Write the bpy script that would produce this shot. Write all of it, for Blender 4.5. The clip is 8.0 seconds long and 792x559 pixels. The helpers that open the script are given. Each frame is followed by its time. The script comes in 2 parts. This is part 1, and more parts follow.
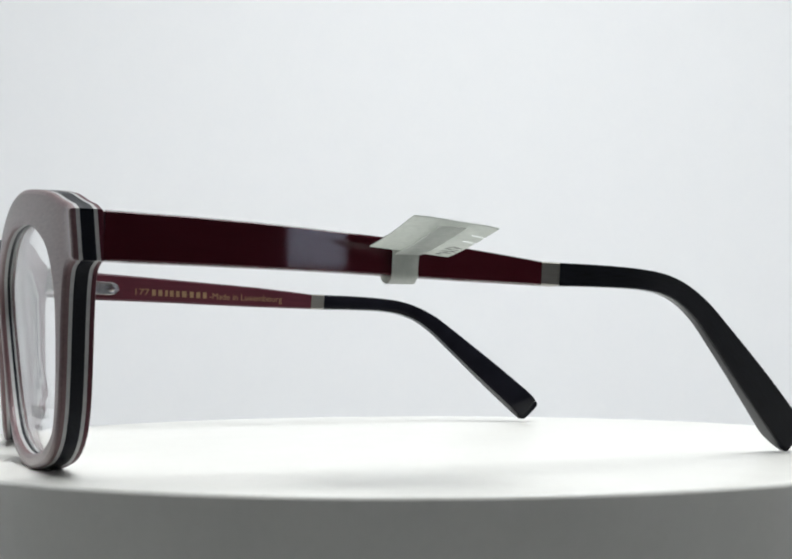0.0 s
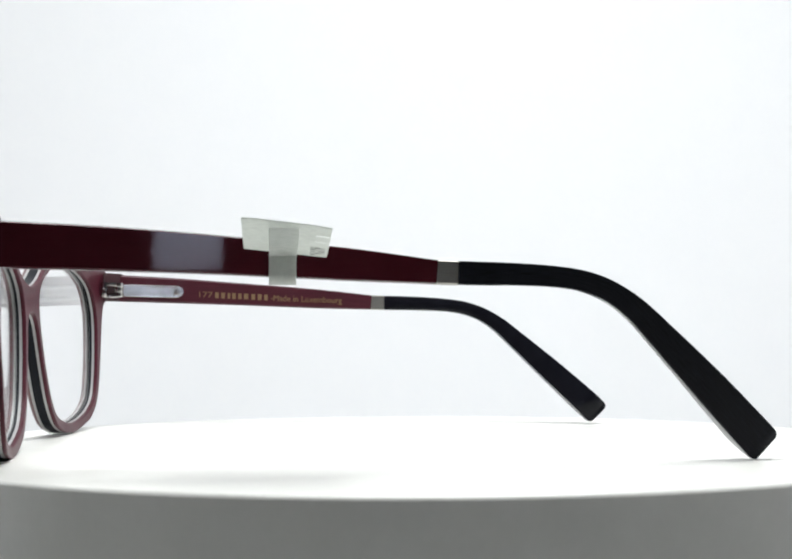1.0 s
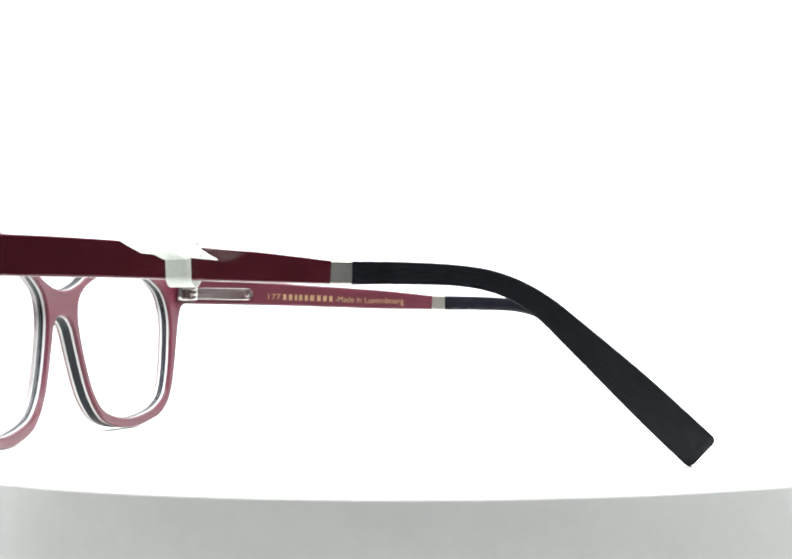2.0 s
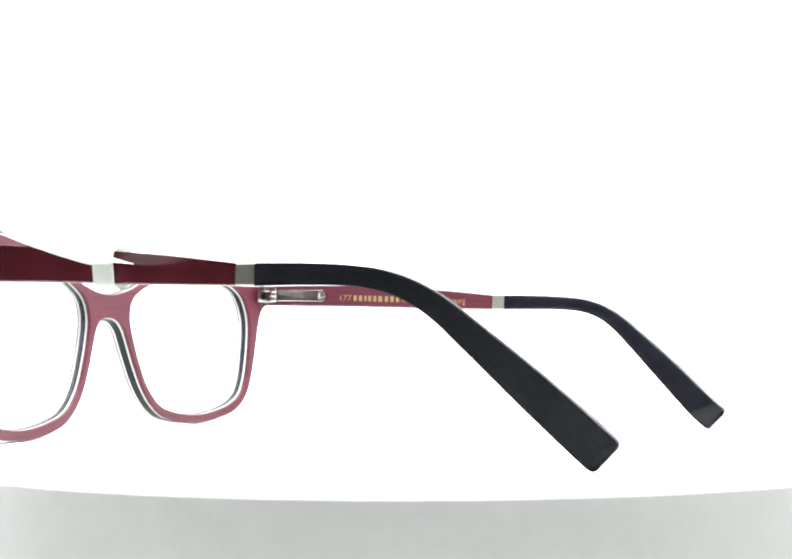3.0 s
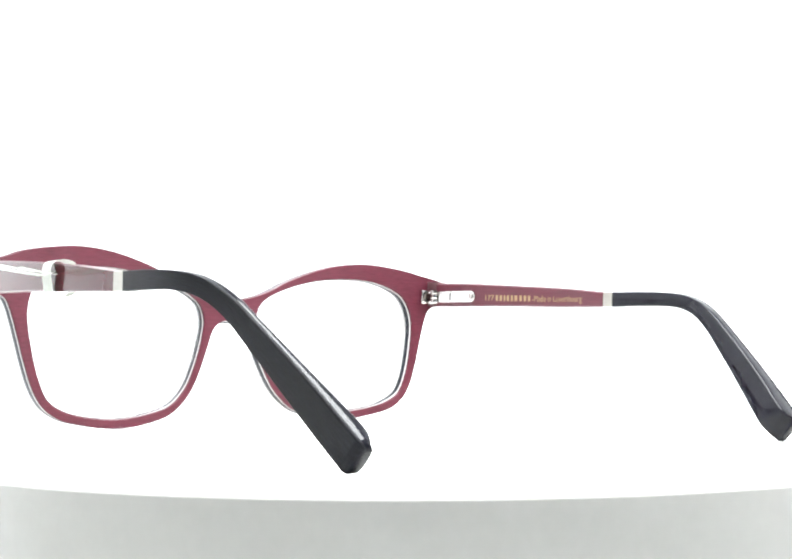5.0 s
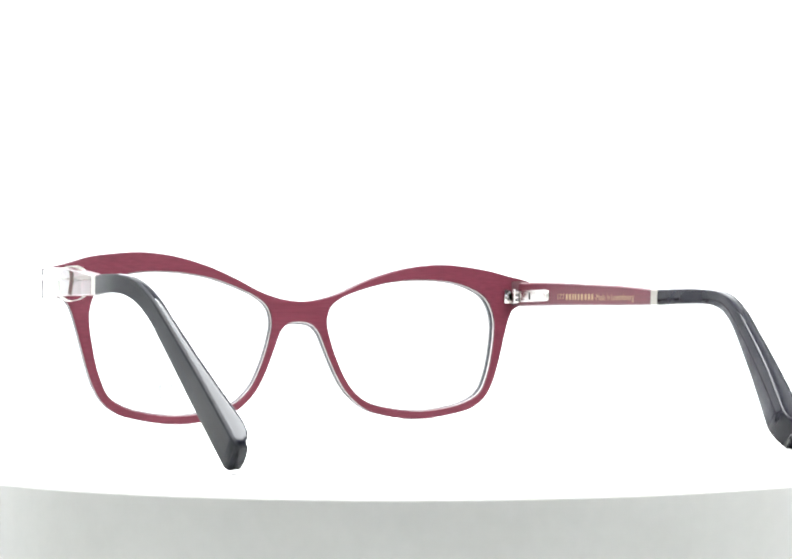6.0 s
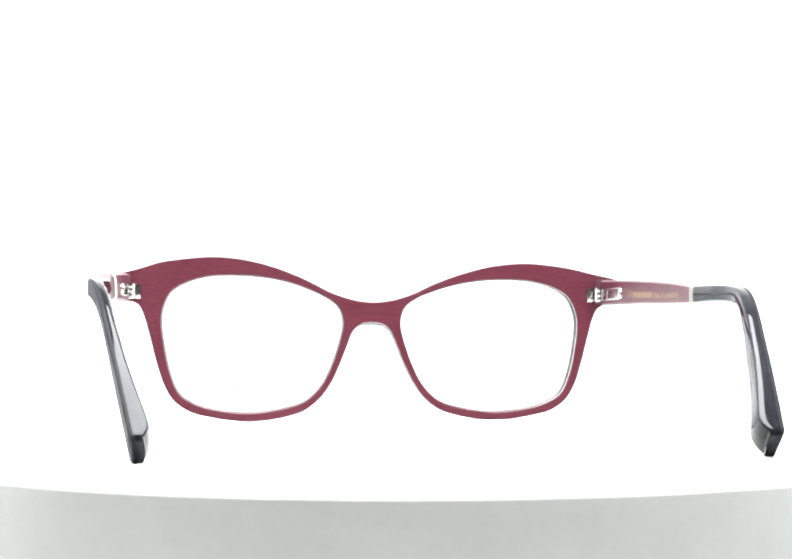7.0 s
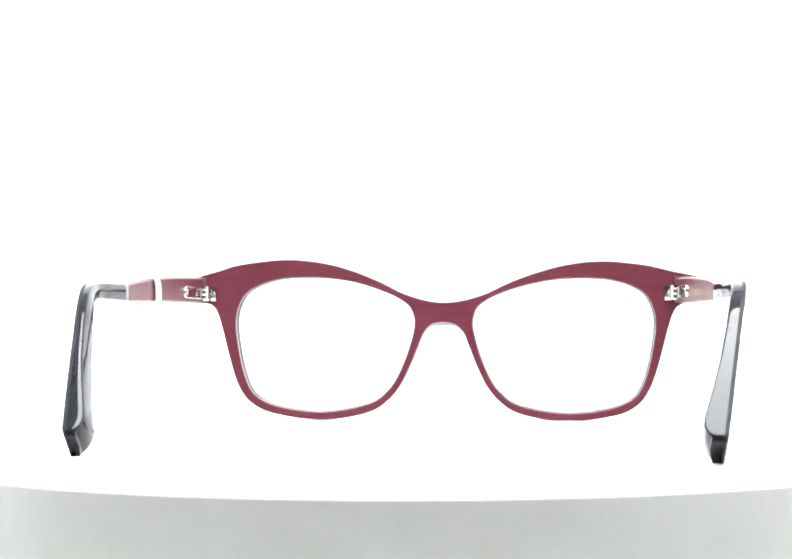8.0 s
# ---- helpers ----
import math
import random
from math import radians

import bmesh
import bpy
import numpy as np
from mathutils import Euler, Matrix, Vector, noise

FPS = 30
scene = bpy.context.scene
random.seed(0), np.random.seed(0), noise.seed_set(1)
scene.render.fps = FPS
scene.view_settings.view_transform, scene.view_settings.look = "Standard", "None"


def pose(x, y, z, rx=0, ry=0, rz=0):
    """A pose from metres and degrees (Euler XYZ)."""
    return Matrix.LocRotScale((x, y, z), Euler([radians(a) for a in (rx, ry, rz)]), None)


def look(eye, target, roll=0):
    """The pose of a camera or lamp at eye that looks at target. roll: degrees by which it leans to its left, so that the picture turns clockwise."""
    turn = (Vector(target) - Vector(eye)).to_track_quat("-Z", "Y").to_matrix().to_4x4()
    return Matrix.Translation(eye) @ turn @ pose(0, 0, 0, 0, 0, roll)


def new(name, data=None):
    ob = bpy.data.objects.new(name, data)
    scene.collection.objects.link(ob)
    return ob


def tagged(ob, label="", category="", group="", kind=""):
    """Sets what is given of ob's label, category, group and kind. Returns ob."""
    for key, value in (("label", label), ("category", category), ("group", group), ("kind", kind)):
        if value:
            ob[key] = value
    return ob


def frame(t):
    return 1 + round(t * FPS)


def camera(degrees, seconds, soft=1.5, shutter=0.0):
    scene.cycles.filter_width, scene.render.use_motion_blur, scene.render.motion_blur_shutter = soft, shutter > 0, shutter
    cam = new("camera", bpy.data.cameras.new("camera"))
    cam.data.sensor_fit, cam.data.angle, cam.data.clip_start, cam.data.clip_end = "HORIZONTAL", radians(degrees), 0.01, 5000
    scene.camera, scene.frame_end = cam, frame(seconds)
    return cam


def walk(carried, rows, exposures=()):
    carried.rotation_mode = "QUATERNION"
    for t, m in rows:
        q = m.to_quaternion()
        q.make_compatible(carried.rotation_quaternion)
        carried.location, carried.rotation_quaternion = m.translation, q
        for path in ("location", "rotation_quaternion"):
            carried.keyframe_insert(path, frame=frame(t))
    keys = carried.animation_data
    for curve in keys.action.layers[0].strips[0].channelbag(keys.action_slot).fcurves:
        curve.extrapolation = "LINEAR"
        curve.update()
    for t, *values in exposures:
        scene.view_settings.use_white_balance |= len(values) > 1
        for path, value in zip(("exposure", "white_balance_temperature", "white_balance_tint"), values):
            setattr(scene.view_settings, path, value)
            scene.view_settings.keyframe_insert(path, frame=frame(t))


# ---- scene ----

from mathutils import geometry

MM = 0.001
EYE = (-0.00378, -0.270, 0.0207)

# ---- camera: stands still before a slowly turning display table ----
cam = camera(36.0, 8.0, soft=2.1)
AIM = (EYE[0], EYE[1] + 0.5, EYE[2] + 0.5 * math.tan(radians(3.217)))
STILL = look(EYE, AIM, 0.1)
walk(cam, [(0.0, STILL), (8.0, STILL)], exposures=[
    (0.0, 0.03), (0.4, -0.03), (0.8, 0.06), (1.0, 0.3), (1.2, 0.68), (1.5, 1.18), (1.7, 1.5), (2.8, 2.1), (4.5, 2.1), (8.0, 2.1)])

# the turn of the table, degrees about the upright axis
TURN = [(0.0, 110.44), (0.5, 103.12), (1.0, 95.78), (1.5, 88.45), (2.0, 81.17), (2.5, 73.90), (3.0, 66.65), (3.5, 59.52), (4.0, 52.38),
        (4.5, 45.20), (5.0, 37.93), (5.5, 30.67), (6.0, 23.41), (6.5, 16.03), (7.0, 8.70), (7.5, 1.49), (8.0, -5.56)]


# ---- light: one diffused panel in the roof of the light tent ----
world = bpy.data.worlds.new("world")
world.use_nodes = True
world.node_tree.nodes["Background"].inputs["Color"].default_value = (0.5, 0.53, 0.6, 1)
world.node_tree.nodes["Background"].inputs["Strength"].default_value = 0.02
scene.world = world


def area_lamp(name, m, sx, sy, power, color):
    data = bpy.data.lights.new(name, "AREA")
    data.shape, data.size, data.size_y, data.energy, data.color = "RECTANGLE", sx, sy, power, color
    ob = new(name, data)
    ob.matrix_world = m
    return ob


area_lamp("tent_light", pose(0.025, -0.05, 0.404), 0.36, 0.25, 2.2, (0.955, 0.985, 1.0))


# ---- materials ----
def material(name):
    mat = bpy.data.materials.new(name)
    mat.use_nodes = True
    nodes, links = mat.node_tree.nodes, mat.node_tree.links
    return mat, nodes, links, nodes["Principled BSDF"]


def grained(name, dark, light, rough, stretch, detail=6.0, bump=0.0, coat=0.0, metal=0.0, blotch=0.25, lo=0.3, hi=0.7, ior=1.5, along="Object"):
    """A surface with grain stretched by the scales given, blotches on a larger scale, and a fine relief."""
    mat, nodes, links, bsdf = material(name)
    coord = nodes.new("ShaderNodeTexCoord")
    mapping = nodes.new("ShaderNodeMapping")
    mapping.inputs["Scale"].default_value = stretch
    links.new(coord.outputs[along], mapping.inputs["Vector"])
    grain = nodes.new("ShaderNodeTexNoise")
    grain.inputs["Scale"].default_value, grain.inputs["Detail"].default_value = 1.0, detail
    links.new(mapping.outputs["Vector"], grain.inputs["Vector"])
    large = nodes.new("ShaderNodeTexNoise")
    large.inputs["Scale"].default_value, large.inputs["Detail"].default_value = 90.0, 3.0
    links.new(coord.outputs["Object"], large.inputs["Vector"])
    mix = nodes.new("ShaderNodeMix")
    mix.data_type = "FLOAT"
    mix.inputs["Factor"].default_value = blotch
    links.new(grain.outputs["Fac"], mix.inputs["A"])
    links.new(large.outputs["Fac"], mix.inputs["B"])
    ramp = nodes.new("ShaderNodeValToRGB")
    ramp.color_ramp.elements[0].position, ramp.color_ramp.elements[0].color = lo, (*dark, 1)
    ramp.color_ramp.elements[1].position, ramp.color_ramp.elements[1].color = hi, (*light, 1)
    links.new(mix.outputs["Result"], ramp.inputs["Fac"])
    links.new(ramp.outputs["Color"], bsdf.inputs["Base Color"])
    wear = nodes.new("ShaderNodeMapRange")
    wear.inputs["To Min"].default_value, wear.inputs["To Max"].default_value = rough * 0.85, rough * 1.15
    links.new(large.outputs["Fac"], wear.inputs["Value"])
    links.new(wear.outputs["Result"], bsdf.inputs["Roughness"])
    bsdf.inputs["Metallic"].default_value = metal
    bsdf.inputs["IOR"].default_value = ior
    bsdf.inputs["Coat Weight"].default_value, bsdf.inputs["Coat Roughness"].default_value = coat, 0.04
    if bump:
        relief = nodes.new("ShaderNodeBump")
        relief.inputs["Strength"].default_value, relief.inputs["Distance"].default_value = bump, 0.0001
        links.new(grain.outputs["Fac"], relief.inputs["Height"])
        links.new(relief.outputs["Normal"], bsdf.inputs["Normal"])
    return mat


def clear(name, tint, rough=0.0, ior=1.5):
    mat, nodes, links, bsdf = material(name)
    bsdf.inputs["Base Color"].default_value = (*tint, 1)
    bsdf.inputs["Transmission Weight"].default_value = 1.0
    bsdf.inputs["Roughness"].default_value, bsdf.inputs["IOR"].default_value = rough, ior
    return mat


def glowing(name, color, strength):
    mat, nodes, links, bsdf = material(name)
    bsdf.inputs["Base Color"].default_value = (0, 0, 0, 1)
    bsdf.inputs["Emission Color"].default_value = (*color, 1)
    bsdf.inputs["Emission Strength"].default_value = strength
    return mat


def translucent(name, color, share):
    """Thin paper or ink that lets a share of the light through, with fine fibres."""
    mat, nodes, links, bsdf = material(name)
    coord = nodes.new("ShaderNodeTexCoord")
    fibre = nodes.new("ShaderNodeTexNoise")
    fibre.inputs["Scale"].default_value, fibre.inputs["Detail"].default_value = 900.0, 5.0
    links.new(coord.outputs["Object"], fibre.inputs["Vector"])
    ramp = nodes.new("ShaderNodeValToRGB")
    ramp.color_ramp.elements[0].position, ramp.color_ramp.elements[0].color = 0.3, (*[c * 0.93 for c in color], 1)
    ramp.color_ramp.elements[1].position, ramp.color_ramp.elements[1].color = 0.7, (*[min(c * 1.05, 0.9) for c in color], 1)
    links.new(fibre.outputs["Fac"], ramp.inputs["Fac"])
    links.new(ramp.outputs["Color"], bsdf.inputs["Base Color"])
    bsdf.inputs["Roughness"].default_value = 0.6
    through_light = nodes.new("ShaderNodeBsdfTranslucent")
    links.new(ramp.outputs["Color"], through_light.inputs["Color"])
    mix = nodes.new("ShaderNodeMixShader")
    mix.inputs["Fac"].default_value = share
    links.new(bsdf.outputs["BSDF"], mix.inputs[1])
    links.new(through_light.outputs["BSDF"], mix.inputs[2])
    links.new(mix.outputs["Shader"], nodes["Material Output"].inputs["Surface"])
    return mat


TENT = grained("white_tent_fabric", (0.825, 0.83, 0.835), (0.845, 0.845, 0.845), 0.9, (400, 400, 400), blotch=0.6)
TABLE_WHITE = grained("white_plastic", (0.75, 0.742, 0.70), (0.80, 0.792, 0.75), 0.35, (700, 700, 700), blotch=0.7)
ROOM_GREY = grained("dim_wall_paint", (0.16, 0.16, 0.17), (0.2, 0.2, 0.21), 0.8, (9, 9, 9), blotch=0.5)
COUNTER = grained("light_grey_counter_laminate", (0.265, 0.265, 0.26), (0.32, 0.32, 0.31), 0.5, (60, 60, 60), blotch=0.5)
LACQUER = grained("maroon_lacquer", (0.049, 0.0077, 0.0118), (0.065, 0.0107, 0.0162), 0.05, (2500, 90, 2500), blotch=0.8, ior=1.36)
MAROON = grained("maroon_stained_wood", (0.050, 0.0072, 0.0135), (0.080, 0.0130, 0.0235), 0.42, (90, 2200, 2200), bump=0.35, ior=1.33)
MAROON_ARM = grained("maroon_stained_wood_arm", (0.052, 0.009, 0.0155), (0.077, 0.0155, 0.0245), 0.36, (2600, 90, 2600), bump=0.2, ior=1.38)
TAUPE = grained("taupe_stained_wood", (0.13, 0.07, 0.075), (0.19, 0.11, 0.112), 0.34, (110, 2400, 2400), bump=0.2, coat=0.2)
WHITE_PLY = grained("white_ply", (0.36, 0.36, 0.36), (0.46, 0.46, 0.45), 0.5, (900, 900, 900))
BLACK_PLY = grained("black_ply", (0.005, 0.006, 0.009), (0.011, 0.012, 0.017), 0.45, (120, 3000, 3000), bump=0.2, ior=1.25)
EBONY_TIP = grained("dark_open_grain_wood_tip", (0.0012, 0.0013, 0.002), (0.0108, 0.0122, 0.0185), 0.52, (0.3, 5.5, 1), bump=0.7, blotch=0.25, lo=0.36, hi=0.8, ior=1.22, along="UV")
BLACK_GLOSS = grained("black_polished_acetate", (0.005, 0.005, 0.0075), (0.010, 0.010, 0.014), 0.05, (300, 300, 300), blotch=0.6, ior=1.24)
RING_METAL = grained("brushed_champagne_metal", (0.27, 0.26, 0.235), (0.35, 0.335, 0.305), 0.42, (3000, 300, 6000), metal=1.0, bump=0.2)
CHROME = grained("polished_steel", (0.5, 0.48, 0.46), (0.6, 0.58, 0.56), 0.16, (500, 500, 500), metal=1.0)
HINGE_AND_SHADE_DARK = grained("dark_hinge_block_and_recess_shade", (0.05, 0.022, 0.025), (0.085, 0.04, 0.044), 0.4, (900, 900, 900))
GOLD = grained("gold_print", (0.21, 0.135, 0.065), (0.29, 0.19, 0.10), 0.4, (2500, 2500, 2500), metal=0.3)
PAPER = translucent("white_tag_paper", (0.69, 0.71, 0.675), 0.45)
PAPER_THIN = translucent("thin_white_tag_paper", (0.86, 0.87, 0.86), 0.9)
PRINT_INK = grained("grey_printing_ink", (0.05, 0.05, 0.05), (0.09, 0.09, 0.09), 0.6, (900, 900, 900))
LENS_PRINT = translucent("pale_grey_lens_print", (0.3, 0.3, 0.3), 0.4)
MIRRORED_GLOW = glowing("pale_blue_reflection_glow", (0.70, 0.79, 1.0), 4.6)
LENS_CLEAR = clear("clear_demo_lens", (0.985, 0.985, 0.985))


# ---- mesh helpers ----
def link_mesh(name, bm, mat, parent=None, label="", smooth=35):
    bmesh.ops.recalc_face_normals(bm, faces=bm.faces)
    me = bpy.data.meshes.new(name)
    bm.to_mesh(me)
    bm.free()
    me.materials.append(mat)
    if smooth:
        for f in me.polygons:
            f.use_smooth = True
        me.set_sharp_from_angle(angle=radians(smooth))
    ob = new(name, me)
    if parent is not None:
        ob.parent = parent
    if label:
        ob["label"] = label
    return ob


def part(name, bm, mat, parent, label="", smooth=35):
    return link_mesh(name, bm, mat, parent, label, smooth)


def box(bm, x0, x1, y0, y1, z0, z1, bevel=0.0):
    """A box in millimetres, with bevelled edges."""
    made = bmesh.ops.create_cube(bm, size=1.0)["verts"]
    for v in made:
        v.co = Vector((x0 + (v.co.x + 0.5) * (x1 - x0), y0 + (v.co.y + 0.5) * (y1 - y0), z0 + (v.co.z + 0.5) * (z1 - z0))) * MM
    if bevel:
        edges = list({e for v in made for e in v.link_edges})
        bmesh.ops.bevel(bm, geom=edges, offset=bevel * MM, segments=2, profile=0.5, affect="EDGES")


def rod(bm, a, b, r, sides=24, bevel=0.0):
    """A round bar from a to b, in millimetres."""
    a, b = Vector(a), Vector(b)
    turn = (b - a).to_track_quat("Z", "Y").to_matrix().to_4x4()
    m = Matrix.Translation((a + b) * 0.5 * MM) @ turn
    made = bmesh.ops.create_cone(bm, cap_ends=True, segments=sides, radius1=r * MM, radius2=r * MM, depth=(b - a).length * MM, matrix=m)["verts"]
    if bevel:
        edges = [e for e in {e for v in made for e in v.link_edges} if len(e.link_faces) == 2 and any(len(f.verts) > 4 for f in e.link_faces)]
        bmesh.ops.bevel(bm, geom=edges, offset=bevel * MM, segments=2, profile=0.5, affect="EDGES")


def unroll(bm, n):
    """Lays a map over a lofted skin of n points a ring: along its length and round it, in millimetres."""
    layer = bm.loops.layers.uv.new("unrolled")
    bm.verts.index_update()
    rows = [list(bm.verts)[k:k + n] for k in range(0, len(bm.verts), n)]
    place, run = {}, 0.0
    for k, row in enumerate(rows):
        if k:
            run += (row[0].co - rows[k - 1][0].co).length / MM
        girth = 0.0
        for i, v in enumerate(row):
            girth += (v.co - row[i - 1].co).length / MM if i else 0.0
            place[v] = (run, girth)
    for f in bm.faces:
        for corner in f.loops:
            corner[layer].uv = place[corner.vert]


def loft(bm, rings, closed=False):
    """Skins rings of points (millimetres) and caps both ends."""
    rows = [[bm.verts.new(Vector(p) * MM) for p in ring] for ring in rings]
    n = len(rows[0])
    pairs = list(zip(rows, rows[1:])) + ([(rows[-1], rows[0])] if closed else [])
    for a, b in pairs:
        for i in range(n):
            bm.faces.new((a[i], a[(i + 1) % n], b[(i + 1) % n], b[i]))
    if not closed:
        bm.faces.new(rows[0])
        bm.faces.new(rows[-1])


def spline(points, steps, closed=False):
    """A smooth curve through points; a point given twice is a corner."""
    pts = [np.array(p, float) for p in points]
    n, out = len(pts), []
    for i in range(n if closed else n - 1):
        p1, p2 = pts[i], pts[(i + 1) % n]
        if np.allclose(p1, p2):
            continue
        p0 = pts[i - 1] if closed or i else p1
        p3 = pts[(i + 2) % n] if closed or i + 2 < n else p2
        d1 = max(np.linalg.norm(p1 - p0), 1e-9) ** 0.5
        d2 = max(np.linalg.norm(p2 - p1), 1e-9) ** 0.5
        d3 = max(np.linalg.norm(p3 - p2), 1e-9) ** 0.5
        corner1, corner2 = np.allclose(p0, p1), np.allclose(p2, p3)
        m1 = (p2 - p1) if corner1 else ((p1 - p0) / d1 - (p2 - p0) / (d1 + d2) + (p2 - p1) / d2) * d2
        m2 = (p2 - p1) if corner2 else ((p2 - p1) / d2 - (p3 - p1) / (d2 + d3) + (p3 - p2) / d3) * d2
        for k in range(steps):
            s = k / steps
            out.append((2 * s**3 - 3 * s**2 + 1) * p1 + (s**3 - 2 * s**2 + s) * m1 + (3 * s**2 - 2 * s**3) * p2 + (s**3 - s**2) * m2)
    if not closed:
        out.append(pts[-1])
    return np.array(out)


def offset_loop(loop, d):
    """Moves a closed loop inwards by d (outwards if negative), for a loop that runs anticlockwise."""
    ahead, back = np.roll(loop, -1, 0) - loop, loop - np.roll(loop, 1, 0)
    ahead /= np.linalg.norm(ahead, axis=1, keepdims=True) + 1e-12
    back /= np.linalg.norm(back, axis=1, keepdims=True) + 1e-12
    t = ahead + back
    t /= np.linalg.norm(t, axis=1, keepdims=True) + 1e-12
    return loop + np.stack([-t[:, 1], t[:, 0]], 1) * d


def anticlockwise(loop):
    area = np.sum(loop[:, 0] * np.roll(loop[:, 1], -1) - loop[:, 1] * np.roll(loop[:, 0], -1))
    return loop if area > 0 else loop[::-1]


# ---- the light tent round the table, and the dim room beyond its open front ----
def slab_wall(name, x0, x1, y0, y1, z0, z1, mat, label, category):
    bm = bmesh.new()
    box(bm, x0, x1, y0, y1, z0, z1)
    return tagged(link_mesh(name, bm, mat, smooth=0), label, category, kind="structure")


# two unseen lights behind the camera, built as windows for the lacquer's pale reflections: x0, x1, z0, z1
ASSUMED_WINDOWS = [(-100, 72, 118, 240), (930, 1150, 145, 240)]


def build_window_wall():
    """The wall behind the camera, with its openings cut through, the assumed windows and the added glowing panel
    outside.
    """
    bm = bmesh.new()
    edges = [-1500] + [x for w in ASSUMED_WINDOWS for x in w[:2]] + [1500]
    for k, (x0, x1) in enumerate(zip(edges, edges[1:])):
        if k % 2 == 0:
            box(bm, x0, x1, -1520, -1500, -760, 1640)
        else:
            w = ASSUMED_WINDOWS[k // 2]
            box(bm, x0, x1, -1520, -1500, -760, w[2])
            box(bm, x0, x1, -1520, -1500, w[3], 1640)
    tagged(link_mesh("room_wall_south", bm, ROOM_GREY, smooth=0), "plain grey wall of a dim room with two assumed window openings", "wall", kind="structure")
    for k, (x0, x1, z0, z1) in enumerate(ASSUMED_WINDOWS):
        window = tagged(new(f"window_{k + 1}"), "assumed narrow window, unseen, added for a light that the lacquer mirrors", "window", kind="structure")
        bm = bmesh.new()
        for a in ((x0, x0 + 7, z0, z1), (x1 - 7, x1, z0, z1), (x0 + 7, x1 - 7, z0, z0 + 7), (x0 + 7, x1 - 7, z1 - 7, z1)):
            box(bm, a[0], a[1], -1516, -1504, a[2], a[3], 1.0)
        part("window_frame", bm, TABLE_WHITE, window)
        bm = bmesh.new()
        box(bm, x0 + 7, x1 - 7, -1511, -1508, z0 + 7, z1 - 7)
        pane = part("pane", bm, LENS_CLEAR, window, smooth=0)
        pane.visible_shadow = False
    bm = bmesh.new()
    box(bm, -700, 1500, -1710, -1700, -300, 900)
    tagged(link_mesh("backdrop", bm, MIRRORED_GLOW, smooth=0), "unseen pale glowing panel added to feed the reflections in the lacquer", "sky", kind="structure")


def build_tent():
    slab_wall("wall_north", -330, 330, 300, 306, -26, 410, TENT, "smooth white back wall of a photo light tent", "wall")
    slab_wall("wall_west", -336, -330, -122, 306, -26, 410, TENT, "smooth white side wall of a light tent", "wall")
    slab_wall("wall_east", 330, 336, -122, 306, -26, 410, TENT, "smooth white side wall of a light tent", "wall")
    slab_wall("ceiling", -336, 336, -122, 306, 410, 416, TENT, "white roof of a light tent", "ceiling")
    slab_wall("floor", -336, 336, -60, 306, -32, -26, TENT, "white floor sheet of a light tent", "floor")
    slab_wall("room_floor", -1500, 1500, -1500, 1500, -780, -760, ROOM_GREY, "plain grey floor of a dim room", "floor")
    slab_wall("room_ceiling", -1500, 1500, -1500, 1500, 1640, 1660, ROOM_GREY, "plain grey ceiling of a dim room", "ceiling")
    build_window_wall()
    slab_wall("room_wall_north", -1500, 1500, 1500, 1520, -760, 1640, ROOM_GREY, "plain grey wall of a dim room", "wall")
    slab_wall("room_wall_west", -1520, -1500, -1500, 1500, -760, 1640, ROOM_GREY, "plain grey wall of a dim room", "wall")
    slab_wall("room_wall_east", 1500, 1520, -1500, 1500, -760, 1640, ROOM_GREY, "plain grey wall of a dim room", "wall")
    slab_wall("counter", -500, 500, -420, 420, -760, -32.5, COUNTER, "plain grey counter that carries the light tent", "counter")


def lathe(bm, profile, sides):
    """Turns a profile of (radius, height) in millimetres about the upright axis."""
    rings = []
    for r, z in profile:
        rings.append([(r * math.cos(2 * math.pi * k / sides), r * math.sin(2 * math.pi * k / sides), z) for k in range(sides)])
    loft(bm, rings)


def build_turntable():
    table = tagged(new("turntable"), "round white plastic turntable with a rounded edge", "turntable")
    table.empty_display_size = 0.02
    bm = bmesh.new()
    edge = [(103.6 + 0.9 * math.sin(a), 0.25 - 0.9 + 0.9 * math.cos(a)) for a in [radians(90 * k / 10) for k in range(11)]]
    lathe(bm, [(20, 0.25), (70, 0.25), (100, 0.25)] + edge + [(104.3, -3.4), (103.3, -15.0), (102.6, -16.0), (40, -16.0)], 256)
    part("platter", bm, TABLE_WHITE, table)
    bm = bmesh.new()
    lathe(bm, [(60, -16.0), (78, -16.4), (80, -18), (80, -25.0), (79, -25.5), (20, -25.5)], 96)
    part("foot", bm, TABLE_WHITE, table)
    return table


# ---- the eyeglasses (x across, y towards the lenses, z up, millimetres) ----
SHIFT = 1.35
BOW = 1.5
REAR = 81.95

BROW = [(0, 33.9), (4.8, 34.3), (11.6, 36.2), (19, 39.6), (26.3, 42.3), (34, 44.4), (41, 45.4), (47, 45.5), (52.8, 44.9), (58.8, 43.9), (65.2, 42.2)]
UNDER = [(67.4, 33.1), (65.5, 32.0), (64.2, 29.5), (62.6, 24.2), (60.5, 16.4), (58.3, 10.0), (55.6, 5.7), (51.4, 2.7), (45.9, 1.2), (38.8, 0.1), (31.7, 0.05),
         (25.3, 1.0), (19.8, 2.7), (15.6, 5.8), (12.5, 9.6), (9.7, 15.1), (7.3, 21.1), (5.6, 25.2), (3.4, 27.4), (0, 28.1)]
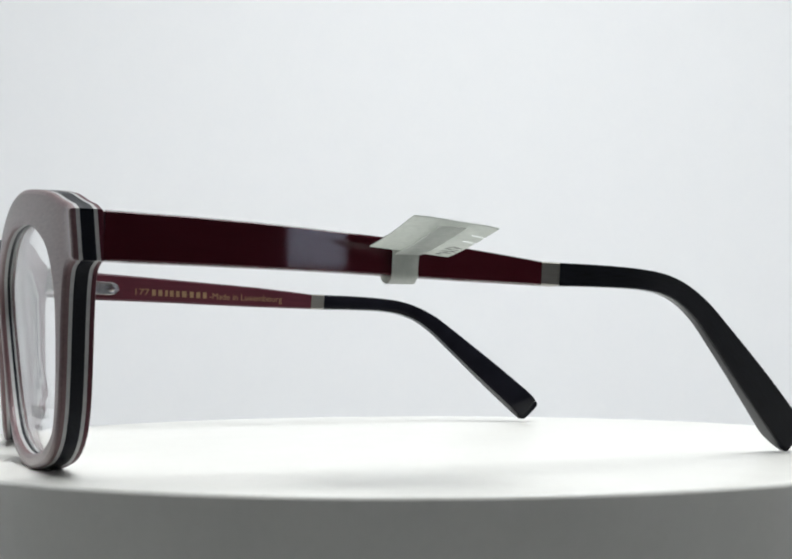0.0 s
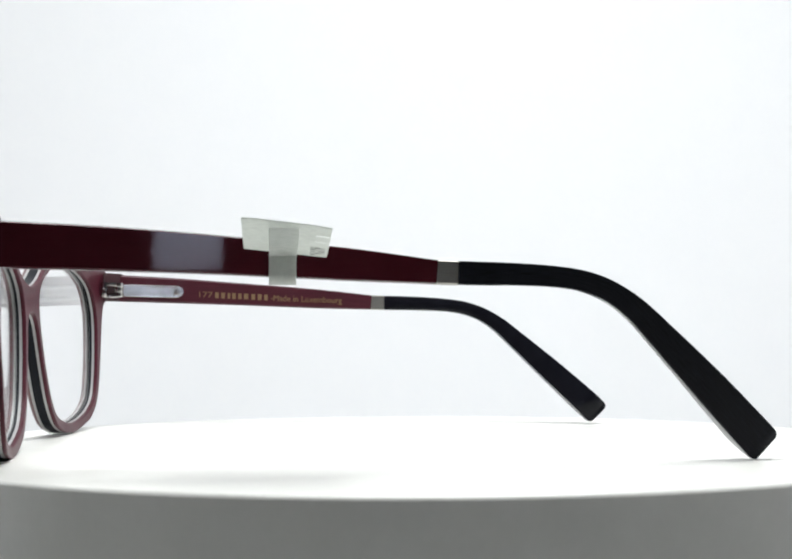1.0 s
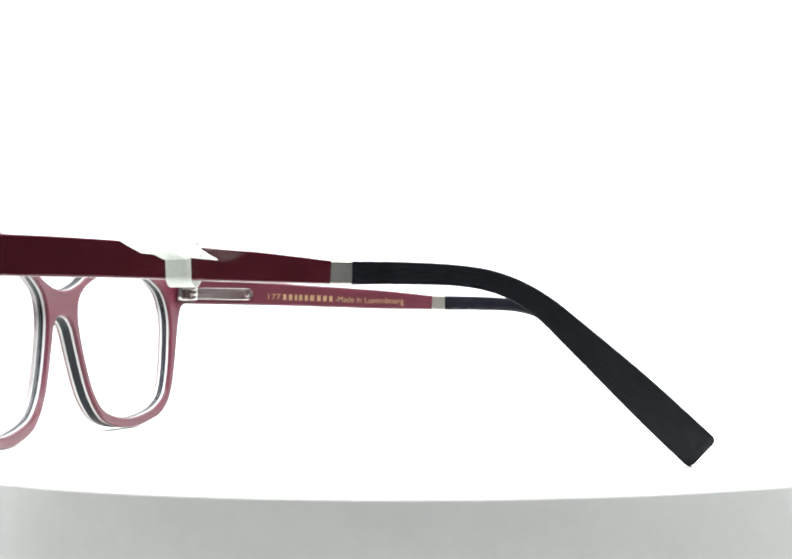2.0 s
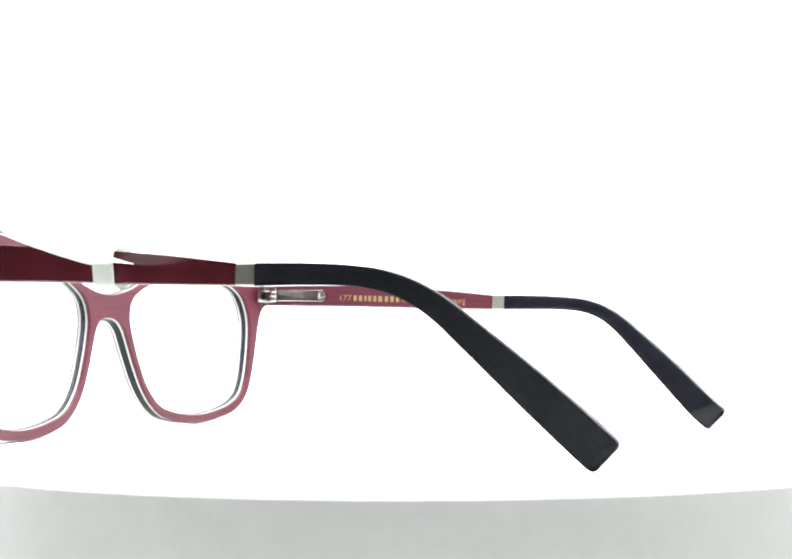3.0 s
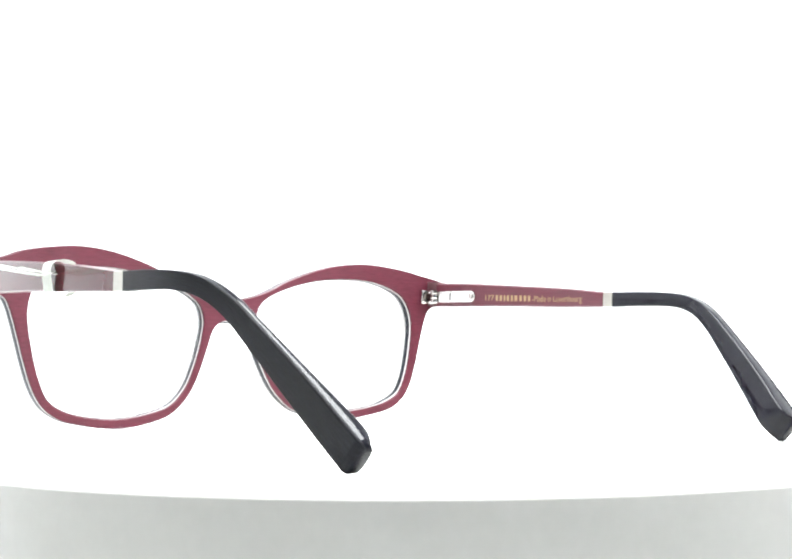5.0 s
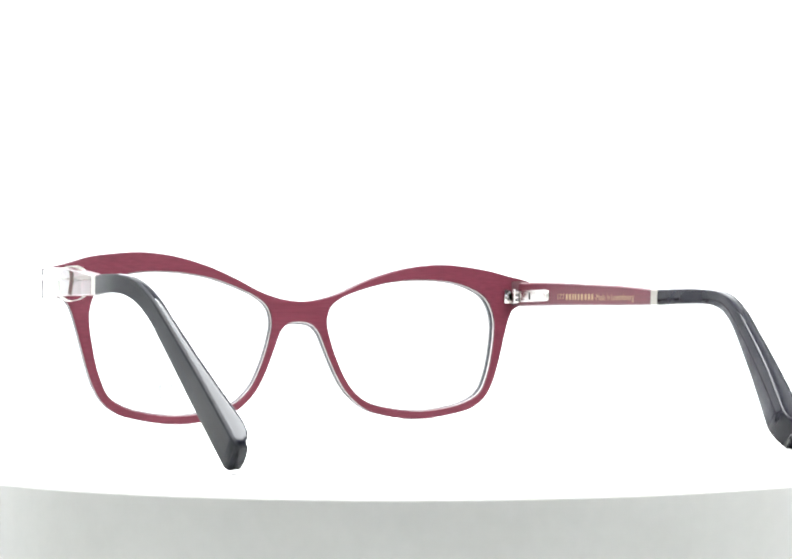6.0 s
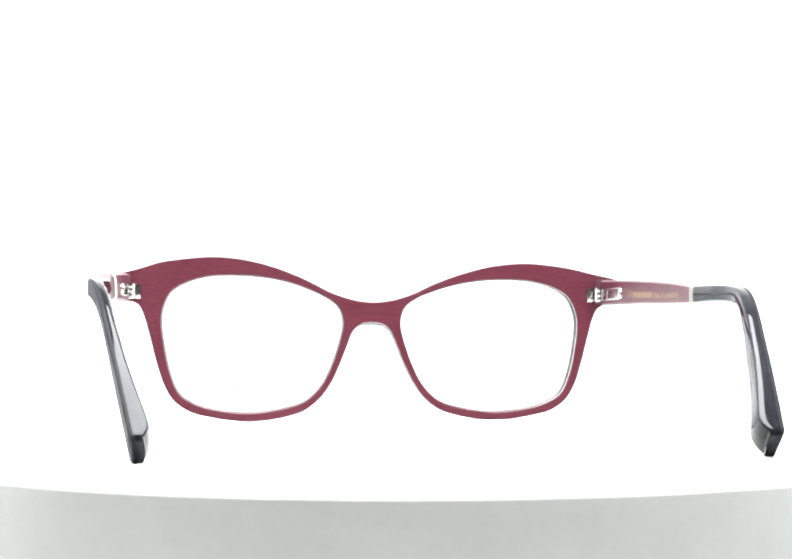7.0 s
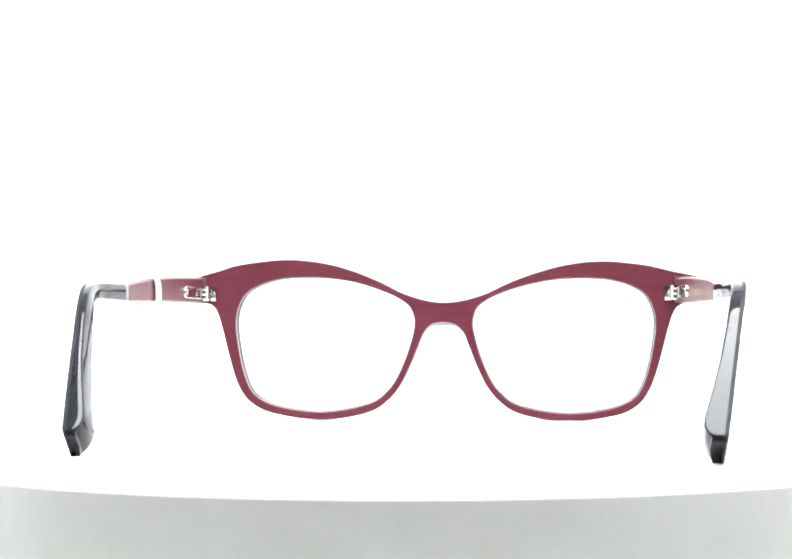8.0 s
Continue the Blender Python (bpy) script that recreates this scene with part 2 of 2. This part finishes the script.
OPENING = [(38.5, 40.9), (29.5, 40.2), (20.5, 38.1), (12.6, 34.9), (9.4, 32.2), (8.2, 28), (9.1, 22.7), (11.7, 15.1), (14.7, 9.5), (19.2, 5.3), (25.3, 3.3),
           (35, 2.1), (44.2, 3.0), (50.3, 4.7), (54.6, 7.5), (57.1, 12.6), (59.0, 20.4), (59.9, 28.1), (59.2, 32.3), (57.4, 35.8), (54, 38.2), (47.5, 40.3)]


def smooth_step(q):
    q = min(1.0, max(0.0, q))
    return q * q * (3 - 2 * q)


def outline():
    right = BROW + [(71.0, 40.9), (71.0, 40.9), (71.0, 33.3), (71.0, 33.3)] + UNDER
    left = [(-x - 0.4 * smooth_step((x - 50) / 8) if x < 70 else -71.75, z) for x, z in right[::-1]]
    return anticlockwise(spline(right + left[1:-1], 7, closed=True))


def opening(side):
    drop = 0.25 if side < 0 else 0.0
    loop = anticlockwise(spline([(side * x, z - drop * smooth_step((z - 22) / 14)) for x, z in OPENING], 8, closed=True))
    return offset_loop(loop, 0.14)


def bent(x, y, z):
    """Lays a point of the flat front onto its face-form curve; y runs from 0 at the back."""
    c = max(-67.5, min(67.5, x))
    deep = REAR + y - 0.00113 * c**2 - 1.1e-7 * c**4 + 0.08 * (z - 20) + 0.004 * x
    lift = 0.018 * min(1.0, max(0.0, -x / 25)) * min(1.0, max(0.0, (71 + x) / 10))
    saddle = 0.22 * y * (1 - smooth_step(abs(x) / 9.5)) * smooth_step((33 - z) / 5)
    return Vector((x + 0.6 + SHIFT, deep, z * (1 + lift) + 0.1 - saddle)) * MM


def within(p, loop):
    """Whether a point lies inside a closed loop."""
    a, b = loop, np.roll(loop, -1, 0)
    crosses = (a[:, 1] > p[1]) != (b[:, 1] > p[1])
    at = a[:, 0] + (p[1] - a[:, 1]) * (b[:, 0] - a[:, 0]) / np.where(crosses, b[:, 1] - a[:, 1], 1.0)
    return int(np.sum(crosses & (p[0] < at))) % 2 == 1


def front_layer(bm, stations, lip):
    """A ply of the front: stations of (depth, inset of its edges); lip is how far it reaches into the lens openings."""
    loops = [(outline(), 1), (opening(1), -1), (opening(-1), -1)]
    capped = []
    for loop, sign in loops:
        rows = [[bm.verts.new(bent(p[0], y, p[1])) for p in offset_loop(loop, inset if sign > 0 else lip - inset)] for y, inset in stations]
        n = len(loop)
        for a, b in zip(rows, rows[1:]):
            for i in range(n):
                bm.faces.new((a[i], a[(i + 1) % n], b[(i + 1) % n], b[i]))
        capped.append((rows[0], rows[-1]))
    flat = [Vector(p) for loop, sign in loops for p in loop]
    joins, start = [], 0
    for loop, sign in loops:
        joins += [(start + i, start + (i + 1) % len(loop)) for i in range(len(loop))]
        start += len(loop)
    edge = np.concatenate([loop for loop, sign in loops])
    inner = []
    for gx in np.arange(-70.0, 70.5, 1.7):
        for gz in np.arange(1.0, 46.0, 1.7):
            p = (gx + 0.4 * math.sin(gz), gz)
            if within(p, loops[0][0]) and not any(within(p, loop) for loop, sign in loops[1:]) and np.min(np.hypot(edge[:, 0] - p[0], edge[:, 1] - p[1])) > 1.1:
                inner.append(p)
    points = flat + [Vector(p) for p in inner]
    _, _, faces, origin, _, _ = geometry.delaunay_2d_cdt(points, joins, [], 0, 1e-6)
    for side in (0, 1):
        depth = stations[-side][0]
        row = [v for pair in capped for v in pair[side]] + [bm.verts.new(bent(p[0], depth, p[1])) for p in inner]
        for face in faces:
            corners = [row[origin[k][0]] for k in face]
            middle = sum((points[origin[k][0]] for k in face), Vector((0, 0))) / len(face)
            if within(middle, loops[0][0]) and not any(within(middle, loop) for loop, sign in loops[1:]):
                bm.faces.new(corners)


def lens_mesh(bm, side):
    """A thin curved lens that fills an opening."""
    loop = offset_loop(opening(side), -0.05)
    mid = loop.mean(0)
    steps = 10
    rows = {}
    for face, y in ((0, 1.65), (1, 3.15)):
        centre = bm.verts.new(bent(mid[0], y + 0.35, mid[1]))
        last = None
        for k in range(1, steps + 1):
            dome = 0.35 * (1 - (k / steps) ** 2)
            row = [bm.verts.new(bent(*(mid + (q - mid) * (k / steps))[:1], y + dome, (mid + (q - mid) * (k / steps))[1])) for q in loop]
            for i in range(len(row)):
                j = (i + 1) % len(row)
                if last is None:
                    bm.faces.new((centre, row[i], row[j]))
                else:
                    bm.faces.new((last[i], row[i], row[j], last[j]))
            last = row
        rows[face] = last
    a, b = rows[0], rows[1]
    for i in range(len(a)):
        j = (i + 1) % len(a)
        bm.faces.new((a[i], a[j], b[j], b[i]))


def section(centre, along, half, x_out, side, points):
    """A cross-section of a temple: points of (share of the depth inwards in mm, share of half the height)."""
    y, z = centre
    up = (-along[1], along[0]) if along[0] < 0 else (along[1], -along[0])
    if up[1] < 0:
        up = (-up[0], -up[1])
    return [(side * (x_out - u) + SHIFT, y + up[0] * v * half, z + up[1] * v * half) for u, v in points]


def tangents(path):
    t = np.gradient(path, axis=0)
    return t / np.linalg.norm(t, axis=1, keepdims=True)


ARM = [(75.7, 37.17, 3.76), (58, 36.55, 3.55), (42, 35.8, 3.2), (18, 34.3, 2.6), (4.0, 33.25, 1.96)]
TIP = [(0.4, 33.15, 1.95), (-9, 32.95, 1.85), (-17, 32.45, 1.75), (-22, 31.6, 1.78), (-26.5, 29.9, 1.85), (-31, 27.0, 2.05), (-36, 22.5, 2.4),
       (-45.2, 13.9, 3.05), (-52.3, 7.1, 3.3), (-56.1, 3.5, 3.35)]


def rounded(corners, steps=5):
    """A polygon with its corners rounded: ((u, v), radius), a radius of 0 stays sharp."""
    out, n = [], len(corners)
    for i, (p, r) in enumerate(corners):
        p = np.array(p, float)
        if not r:
            out.append(p)
            continue
        before, after = np.array(corners[i - 1][0]) - p, np.array(corners[(i + 1) % n][0]) - p
        lb, la = np.linalg.norm(before), np.linalg.norm(after)
        a, b = p + before / lb * min(r, lb * 0.45), p + after / la * min(r, la * 0.45)
        for k in range(steps + 1):
            q = k / steps
            out.append(a * (1 - q) ** 2 + p * 2 * q * (1 - q) + b * q * q)
    return [(float(q[0]), float(q[1])) for q in out]


def build_temple(side, base_x, splay, knee, lift, tall, drop, slim, deepen, glasses):
    """A temple: side -1 or 1; base_x and splay give its outer face along y, which bows a little and turns
    straight inwards past the knee; lift is how far the end is raised, tall the arm's extra height, drop how far it sits lower; slim is
    what the tip lacks in width, deepen what its lower edge has more."""
    def x_out(y):
        arch = BOW * max(0.0, 1 - ((y - 38) / 37) ** 2)
        return base_x + splay * y + arch - 0.285 * 3.0 * math.log1p(math.exp((knee - y) / 3.0))

    def deep(y):
        return float(np.interp(-y, (0, 10, 17, 24, 34, 42, 47, 52, 57), (3.7, 3.5, 2.9, 2.5, 2.45, 2.8, 3.3, 4.0, 4.6))) - slim * smooth_step((-y - 10) / 20)

    arm = spline([(y, z - drop * smooth_step((y - 4) / 30), half + tall * smooth_step((y - 4) / 40)) for y, z, half in ARM], 10)
    t = tangents(arm[:, :2])
    inner = [(0.9, -1), (0.9, 1), (3.2, 1), (3.7, 0.86), (3.7, -0.86), (3.2, -1)]
    cut = [i for i in range(len(arm)) if arm[i][0] < 72.3]
    bm = bmesh.new()
    loft(bm, [section(arm[i][:2], t[i], arm[i][2], x_out(arm[i][0]), side, inner) for i in cut])
    temple = part("temple", bm, MAROON_ARM, glasses, "maroon wooden temple with a dark curved tip")
    outer = [(0.9, -1), (0.25, -1), (0, -0.93), (0, 0.93), (0.25, 1), (0.9, 1)]
    bm = bmesh.new()
    loft(bm, [section(arm[i][:2], t[i], arm[i][2] - 0.02, x_out(arm[i][0]), side, outer) for i in range(len(arm))])
    part("outer_veneer", bm, LACQUER, temple, "glossy dark maroon lacquer veneer")
    bm = bmesh.new()
    loft(bm, [section((y, 37.1 + 0.04 * (y - 75)), (-1, -0.04), h, x_out(y), side, [(a, -1), (a, 1), (3.5, 1), (3.5, -1)]) for y, h, a in ((76.6, 3.5, 0.35), (75.75, 3.6, 0.35), (75.7, 3.65, 0.92), (71.8, 3.62, 0.92))])
    part("end_block", bm, HINGE_AND_SHADE_DARK, temple, "dark grey end block at the hinge, its front step dark as the gap's shade")
    # ferrule
    bm = bmesh.new()
    ring = [(0.02, -0.9), (0.02, 0.9), (0.3, 1.01), (3.3, 1.01), (3.65, 0.88), (3.65, -0.88), (3.3, -1.01), (0.3, -1.01)]
    loft(bm, [section((y, z), (-1, -0.05), 1.95, x_out(y), side, ring) for y, z in ((3.95, 33.24), (3.8, 33.235), (0.7, 33.16), (0.45, 33.15))])
    part("ferrule", bm, RING_METAL, temple, "brushed champagne metal ferrule")
    # tip: polished body with an open-grained veneer outside
    tip = spline([(y, z + lift * smooth_step(-y / 40), half) for y, z, half in TIP], 8)
    t = tangents(tip[:, :2])
    bm, bm_out = bmesh.new(), bmesh.new()
    rings, rings_out = [], []
    full = np.concatenate([[0.0], np.cumsum(np.linalg.norm(np.diff(tip[:, :2], axis=0), axis=1))])
    along_end = [(tip[-1][0] + t[-1][0] * q, tip[-1][1] + t[-1][1] * q, tip[-1][2] * f, t[-1]) for q, f in ((0.35, 0.985), (0.75, 0.95), (1.05, 0.885), (1.25, 0.80), (1.32, 0.70))]
    stops = [(y, z, half, t[i], full[i] - full[-1]) for i, (y, z, half) in enumerate(tip)] + [(*e, 0.35) for e in along_end]
    for k, (y, z, half, run, left) in enumerate(stops):
        q = min(1.0, max(0.0, (left + 5.5) / 5.85))
        top, low = deep(y) * (1 - 0.42 * q ** 3), (deep(y) + 0.2 + deepen * smooth_step((-y - 14) / 16)) * (1 - 0.55 * q * q)
        corners = [((0.8, -half), 0), ((0.8, half), 0), ((0.5 * (0.8 + top), half + 0.1), 0.8), ((top, half - 0.05), 0.42), (((top + low) / 2 + 0.25, 0.0), 1.2), ((low, -half), 0.5)]
        rings.append(section((y, z), run, half - 0.03, x_out(y), side, [(u, v / half) for u, v in rounded(corners)]))
        e = max(0, k - len(tip) + 1)
        skin = [(0.8, -1), (0.18, -1), (0, -0.93), (0, 0.93), (0.18, 1), (0.8, 1)]
        rings_out.append(section((y, z), run, half, x_out(y) - 0.09 * e, side, [(min(u, 0.8 - 0.02 * e) if u > 0.5 else u, v) for u, v in skin]))
    loft(bm, rings)
    loft(bm_out, rings_out)
    unroll(bm_out, 6)
    part("tip", bm, BLACK_GLOSS, temple, "polished black curved temple tip", smooth=50)
    part("tip_veneer", bm_out, EBONY_TIP, temple, "matt dark open-grained wood veneer")
    # spring hinge on the inner face
    def inner_x(y, u):
        return side * (x_out(y) - 3.7 - u) + SHIFT
    bm = bmesh.new()
    ends = [(71.0, 1.5), (70.5, 1.62)] + [(57.0 - 1.9 * math.sin(radians(a)), 1.62 * math.cos(radians(a))) for a in range(0, 91, 15)]
    outer = [(y, h) for y, h in ends] + [(y, -h) for y, h in ends[::-1]]
    slot = [(min(66.2, y + 0.35 if y < 57 else y), h * 0.66) for y, h in outer]
    rows = []
    for loop, grow, u in ((outer, 1.0, -0.05), (outer, 1.0, 0.36), (outer, 0.92, 0.5), (slot, 1.0, 0.5), (slot, 0.94, 0.08)):
        rows.append([bm.verts.new(Vector((inner_x(y, u), y, 36.1 + h * grow - (71 - y) * 0.018)) * MM) for y, h in loop])
    n = len(outer)
    for low, top in zip(rows, rows[1:]):
        for i in range(n):
            bm.faces.new((low[i], low[(i + 1) % n], top[(i + 1) % n], top[i]))
    bm.faces.new(rows[0])
    bm.faces.new(rows[-1])
    part("hinge_plate", bm, CHROME, temple, "polished steel spring-hinge plate")
    bm = bmesh.new()
    rod(bm, (inner_x(57, 0.3), 57.0, 35.85), (inner_x(57, 0.62), 57.0, 35.85), 0.85, 20, 0.12)
    part("screw", bm, CHROME, temple, "small steel screw")
    bm = bmesh.new()
    box(bm, min(inner_x(57, 0.5), inner_x(57, 0.64)), max(inner_x(57, 0.5), inner_x(57, 0.64)), 56.85, 57.15, 35.15, 36.55)
    part("screw_slot_shade", bm, HINGE_AND_SHADE_DARK, temple, "dark bar for the shade in the screw slot")
    for z0, z1 in ((34.2, 35.4), (35.5, 36.8), (36.9, 38.1)):
        bm = bmesh.new()
        rod(bm, (inner_x(72.3, 0.4), 72.3, z0), (inner_x(72.3, 0.4), 72.3, z1), 1.35, 20, 0.1)
        part("hinge_knuckle", bm, CHROME, temple, "steel hinge knuckle")
    bm = bmesh.new()
    for z0, z1 in ((34.1, 35.1), (37.2, 38.2)):
        xa, xb = inner_x(73, -0.6), inner_x(73, 1.6)
        box(bm, min(xa, xb), max(xa, xb), 72.4, 77.0, z0, z1, 0.15)
    xa, xb = inner_x(73, -0.3), inner_x(73, 2.9)
    box(bm, min(xa, xb), max(xa, xb), 75.2, 76.6, 34.1, 38.2, 0.2)
    part("hinge_leaf", bm, CHROME, temple, "steel hinge leaf fixed to the front")
    return temple, x_out


def lettering(body, parent, mat, x_at, y0, y1, z0, z1, height):
    """Flat letters on the inner face of a temple, from y0 to y1, with a base line from z0 to z1."""
    curve = bpy.data.curves.new("lettering", "FONT")
    curve.body, curve.size, curve.extrude = body, 1.0, 0.0
    holder = new("lettering_source", curve)
    bpy.context.view_layer.update()
    me = bpy.data.meshes.new_from_object(holder.evaluated_get(bpy.context.evaluated_depsgraph_get()))
    bpy.data.objects.remove(holder)
    xs = [v.co.x for v in me.vertices]
    lo, hi = min(xs), max(xs)
    for v in me.vertices:
        s = (v.co.x - lo) / (hi - lo)
        y = y0 + (y1 - y0) * s
        v.co = Vector((x_at(y), y, z0 + (z1 - z0) * s + v.co.y * height)) * MM
    me.materials.clear()
    me.materials.append(mat)
    ob = new("lettering", me)
    ob.parent = parent
    ob["label"] = "fine gold printed lettering"
    return ob


def build_glasses():
    glasses = tagged(new("eyeglasses"), "maroon wooden eyeglasses with black tips, open on a white turntable", "eyeglasses")
    glasses.empty_display_size = 0.02
    for name, mat, lip, stations, label in (
            ("rear_veneer", MAROON, 0.0, [(0, 0.3), (0.1, 0.12), (0.25, 0.02), (0.85, 0.0)], "satin maroon wood veneer at the back"),
            ("white_ply", WHITE_PLY, 0.1, [(0.85, 0.03), (1.42, 0.03)], "thin white ply"),
            ("black_ply", BLACK_PLY, 0.18, [(1.42, 0.0), (3.42, 0.0)], "black ply in the middle"),
            ("white_ply", WHITE_PLY, 0.22, [(3.42, 0.03), (4.0, 0.03)], "thin white ply"),
            ("front_veneer", TAUPE, 0.22, [(4.0, 0.0), (4.5, 0.05), (4.75, 0.25), (4.95, 0.7)], "taupe satin wood veneer at the front")):
        bm = bmesh.new()
        front_layer(bm, stations, lip)
        part(name, bm, mat, glasses, label, smooth=14)
    for side in (-1, 1):
        bm = bmesh.new()
        lens_mesh(bm, side)
        lens = part("lens", bm, LENS_CLEAR, glasses, "clear demo lens", smooth=50)
        lens.visible_shadow = False
        if side < 0:
            # unreadable print low on one lens
            for row, (z, h, bars) in enumerate(((8.6, 1.9, (1.6, 1.0, 1.3, 1.0, 1.3, 1.1)), (6.6, 0.9, (0.8, 0.6, 0.9, 0.7, 0.8)))):
                bm, x = bmesh.new(), -44.0 + row * 1.5
                for w in bars:
                    ring = [bent(a, 3.15 + 0.36, b) for a, b in ((x, z), (x + w * 0.8, z), (x + w * 0.8, z + h), (x, z + h))]
                    bm.faces.new([bm.verts.new(p) for p in ring])
                    x += w + 0.45
                part("lens_print", bm, LENS_PRINT, lens, "pale grey print on the lens", smooth=0)
    spot = bent(-63.0, 3.0, 42.2)
    bm = bmesh.new()
    made = bmesh.ops.create_uvsphere(bm, u_segments=16, v_segments=8, radius=1.0)["verts"]
    for v in made:
        v.co = spot + Matrix.Rotation(radians(-15), 3, "Y") @ Vector((v.co.x * 1.3, v.co.y * 0.8, v.co.z * 0.12)) * MM
    part("pin_hole_shade", bm, HINGE_AND_SHADE_DARK, glasses, "small dark oval for the shade in a pin hole of the top edge")
    build_temple(-1, 70.7, 0.006, -16.5, 0.4, 0.0, 0.0, 0.4, 0.55, glasses)
    right, x_out = build_temple(1, 67.9, 0.016, -21.0, 0.35, -0.15, 0.32, -0.4, -0.35, glasses)

    def x_at(y):
        return x_out(y) - 3.7 - 0.03 + SHIFT
    lettering("177", right, GOLD, x_at, 50.9, 47.3, 34.45, 34.35, 2.25)
    lettering("-Made in Luxembourg", right, GOLD, x_at, 31.5, 12.0, 33.55, 32.95, 2.35)
    y = 46.6
    for w in (1.6, 1.7, 1.2, 1.6, 1.5, 2.0, 1.7, 1.7, 1.6):
        bm, z = bmesh.new(), 34.2 - (46.6 - y) * 0.04
        ring = [(y, z), (y - w * 0.6, z), (y - w * 0.6, z + 1.6), (y, z + 1.6)]
        bm.faces.new([bm.verts.new(Vector((x_at(a), a, b)) * MM) for a, b in ring])
        part("maker_mark", bm, GOLD, right, "small gold printed block", smooth=0)
        y -= w + 0.04
    return glasses


# ---- the paper tag looped round one temple ----
def ribbon(bm, path, y0, y1, thick, closed=False):
    """A strip of paper along a path of (x, z), from y0 to y1."""
    path = np.array(path, float)
    t = np.gradient(path, axis=0)
    t /= np.linalg.norm(t, axis=1, keepdims=True) + 1e-12
    n = np.stack([-t[:, 1], t[:, 0]], 1) * thick / 2
    rings = []
    for p, q in zip(path, n):
        rings.append([(p[0] + q[0] + SHIFT, y0, p[1] + q[1]), (p[0] + q[0] + SHIFT, y1, p[1] + q[1]),
                      (p[0] - q[0] + SHIFT, y1, p[1] - q[1]), (p[0] - q[0] + SHIFT, y0, p[1] - q[1])])
    loft(bm, rings)


def build_tag():
    tag = tagged(new("price_tag"), "white paper price tag looped round a temple of the eyeglasses", "price tag")
    tag.empty_display_size = 0.02
    bm = bmesh.new()
    nx, ny, thick = 28, 6, 0.14
    rows = []
    for z_off in (0.0, -thick):
        grid = []
        for i in range(nx + 1):
            a = i / nx
            row = []
            for j in range(ny + 1):
                b = j / ny
                x = -74.3 - 19.0 * a - 0.4 * math.sin(9 * b) * a
                y = 35.6 - 13.2 * b
                z = 36.6 - 1.3 * b + (2.9 - 0.3 * b) * a - 0.25 * math.sin(math.pi * a) + 0.25 * math.sin(2.5 * b) * a
                row.append(bm.verts.new(Vector((x + SHIFT, y, z + z_off)) * MM))
            grid.append(row)
        rows.append(grid)
    for grid in rows:
        for i in range(nx):
            for j in range(ny):
                if not (i in (15, 20) and j == ny - 1):
                    bm.faces.new((grid[i][j], grid[i + 1][j], grid[i + 1][j + 1], grid[i][j + 1]))
    rim = [(i, 0) for i in range(nx)] + [(nx, j) for j in range(ny)] + [(i, ny) for i in range(nx, 0, -1)] + [(0, j) for j in range(ny, 0, -1)]
    for k in range(len(rim)):
        (a, b), (c, d) = rim[k], rim[(k + 1) % len(rim)]
        if b == ny and d == ny and min(a, c) in (15, 20):
            continue
        bm.faces.new((rows[0][a][b], rows[0][c][d], rows[1][c][d], rows[1][a][b]))
    part("label_sheet", bm, PAPER, tag)
    bm = bmesh.new()
    loop = spline([(-72.4, 36.3), (-72.1, 33.5), (-71.8, 31.9), (-70.2, 31.0), (-68.3, 31.2), (-66.6, 32.3),
                   (-66.5, 35), (-66.9, 37.6), (-68.3, 38.5), (-70.6, 38.45), (-71.9, 37.9)], 5, closed=True)
    loop[:, 0] -= 0.95 * BOW
    ribbon(bm, np.concatenate([loop, loop[:1]]), 27.2, 31.6, 0.14)
    # the tongue that passes through the loop
    ribbon(bm, spline([(-79.5, 36.75), (-76, 36.2), (-73.6, 35.9), (-70.9, 35.75)], 4), 27.9, 30.4, 0.14)
    part("strap", bm, PAPER, tag, "narrow white paper strap", smooth=60)
    bm = bmesh.new()
    ribbon(bm, [(-74.6 - 1.82 * k, 35.35 + 0.263 * k - 0.22 * math.sin(math.pi * k / 10)) for k in range(11)], 27.2, 31.6, 0.08)
    part("strap_tail", bm, PAPER_THIN, tag, "thin paper tail under the sheet", smooth=60)
    bm = bmesh.new()
    def under(a, y):
        return Vector((-a + SHIFT, y, 35.17 + 0.141 * (a - 74.3) - 0.25 * math.sin(math.pi * (a - 74.3) / 19) + 0.098 * (y - 22.4))) * MM
    marks = [(75.5 + 1.35 * k, 0.36, 25.2, 22.9) for k in range(5)]
    marks += [(75.95 + 1.35 * k, 0.3, 25.2 - 0.7 * (k % 3), 24.4 - 0.7 * (k % 3)) for k in range(5)]
    for a, w, y0, y1 in marks:
        bm.faces.new([bm.verts.new(under(p, q)) for p, q in ((a, y0), (a + w, y0), (a + w, y1), (a, y1))])
    part("tag_print", bm, PRINT_INK, tag, "small dark printed marks", smooth=0)
    return tag


build_tent()
turntable = build_turntable()
eyeglasses = build_glasses()
price_tag = build_tag()


def motions():
    rows = [(t, pose(0, 0, 0, 0, 0, a)) for t, a in TURN]
    # the platter leans by a third of a degree
    lean = pose(0, 0, 0.0001, -0.265, -0.323, 0)
    walk(turntable, [(t, lean @ m) for t, m in rows])
    walk(eyeglasses, rows)
    walk(price_tag, rows)


motions()
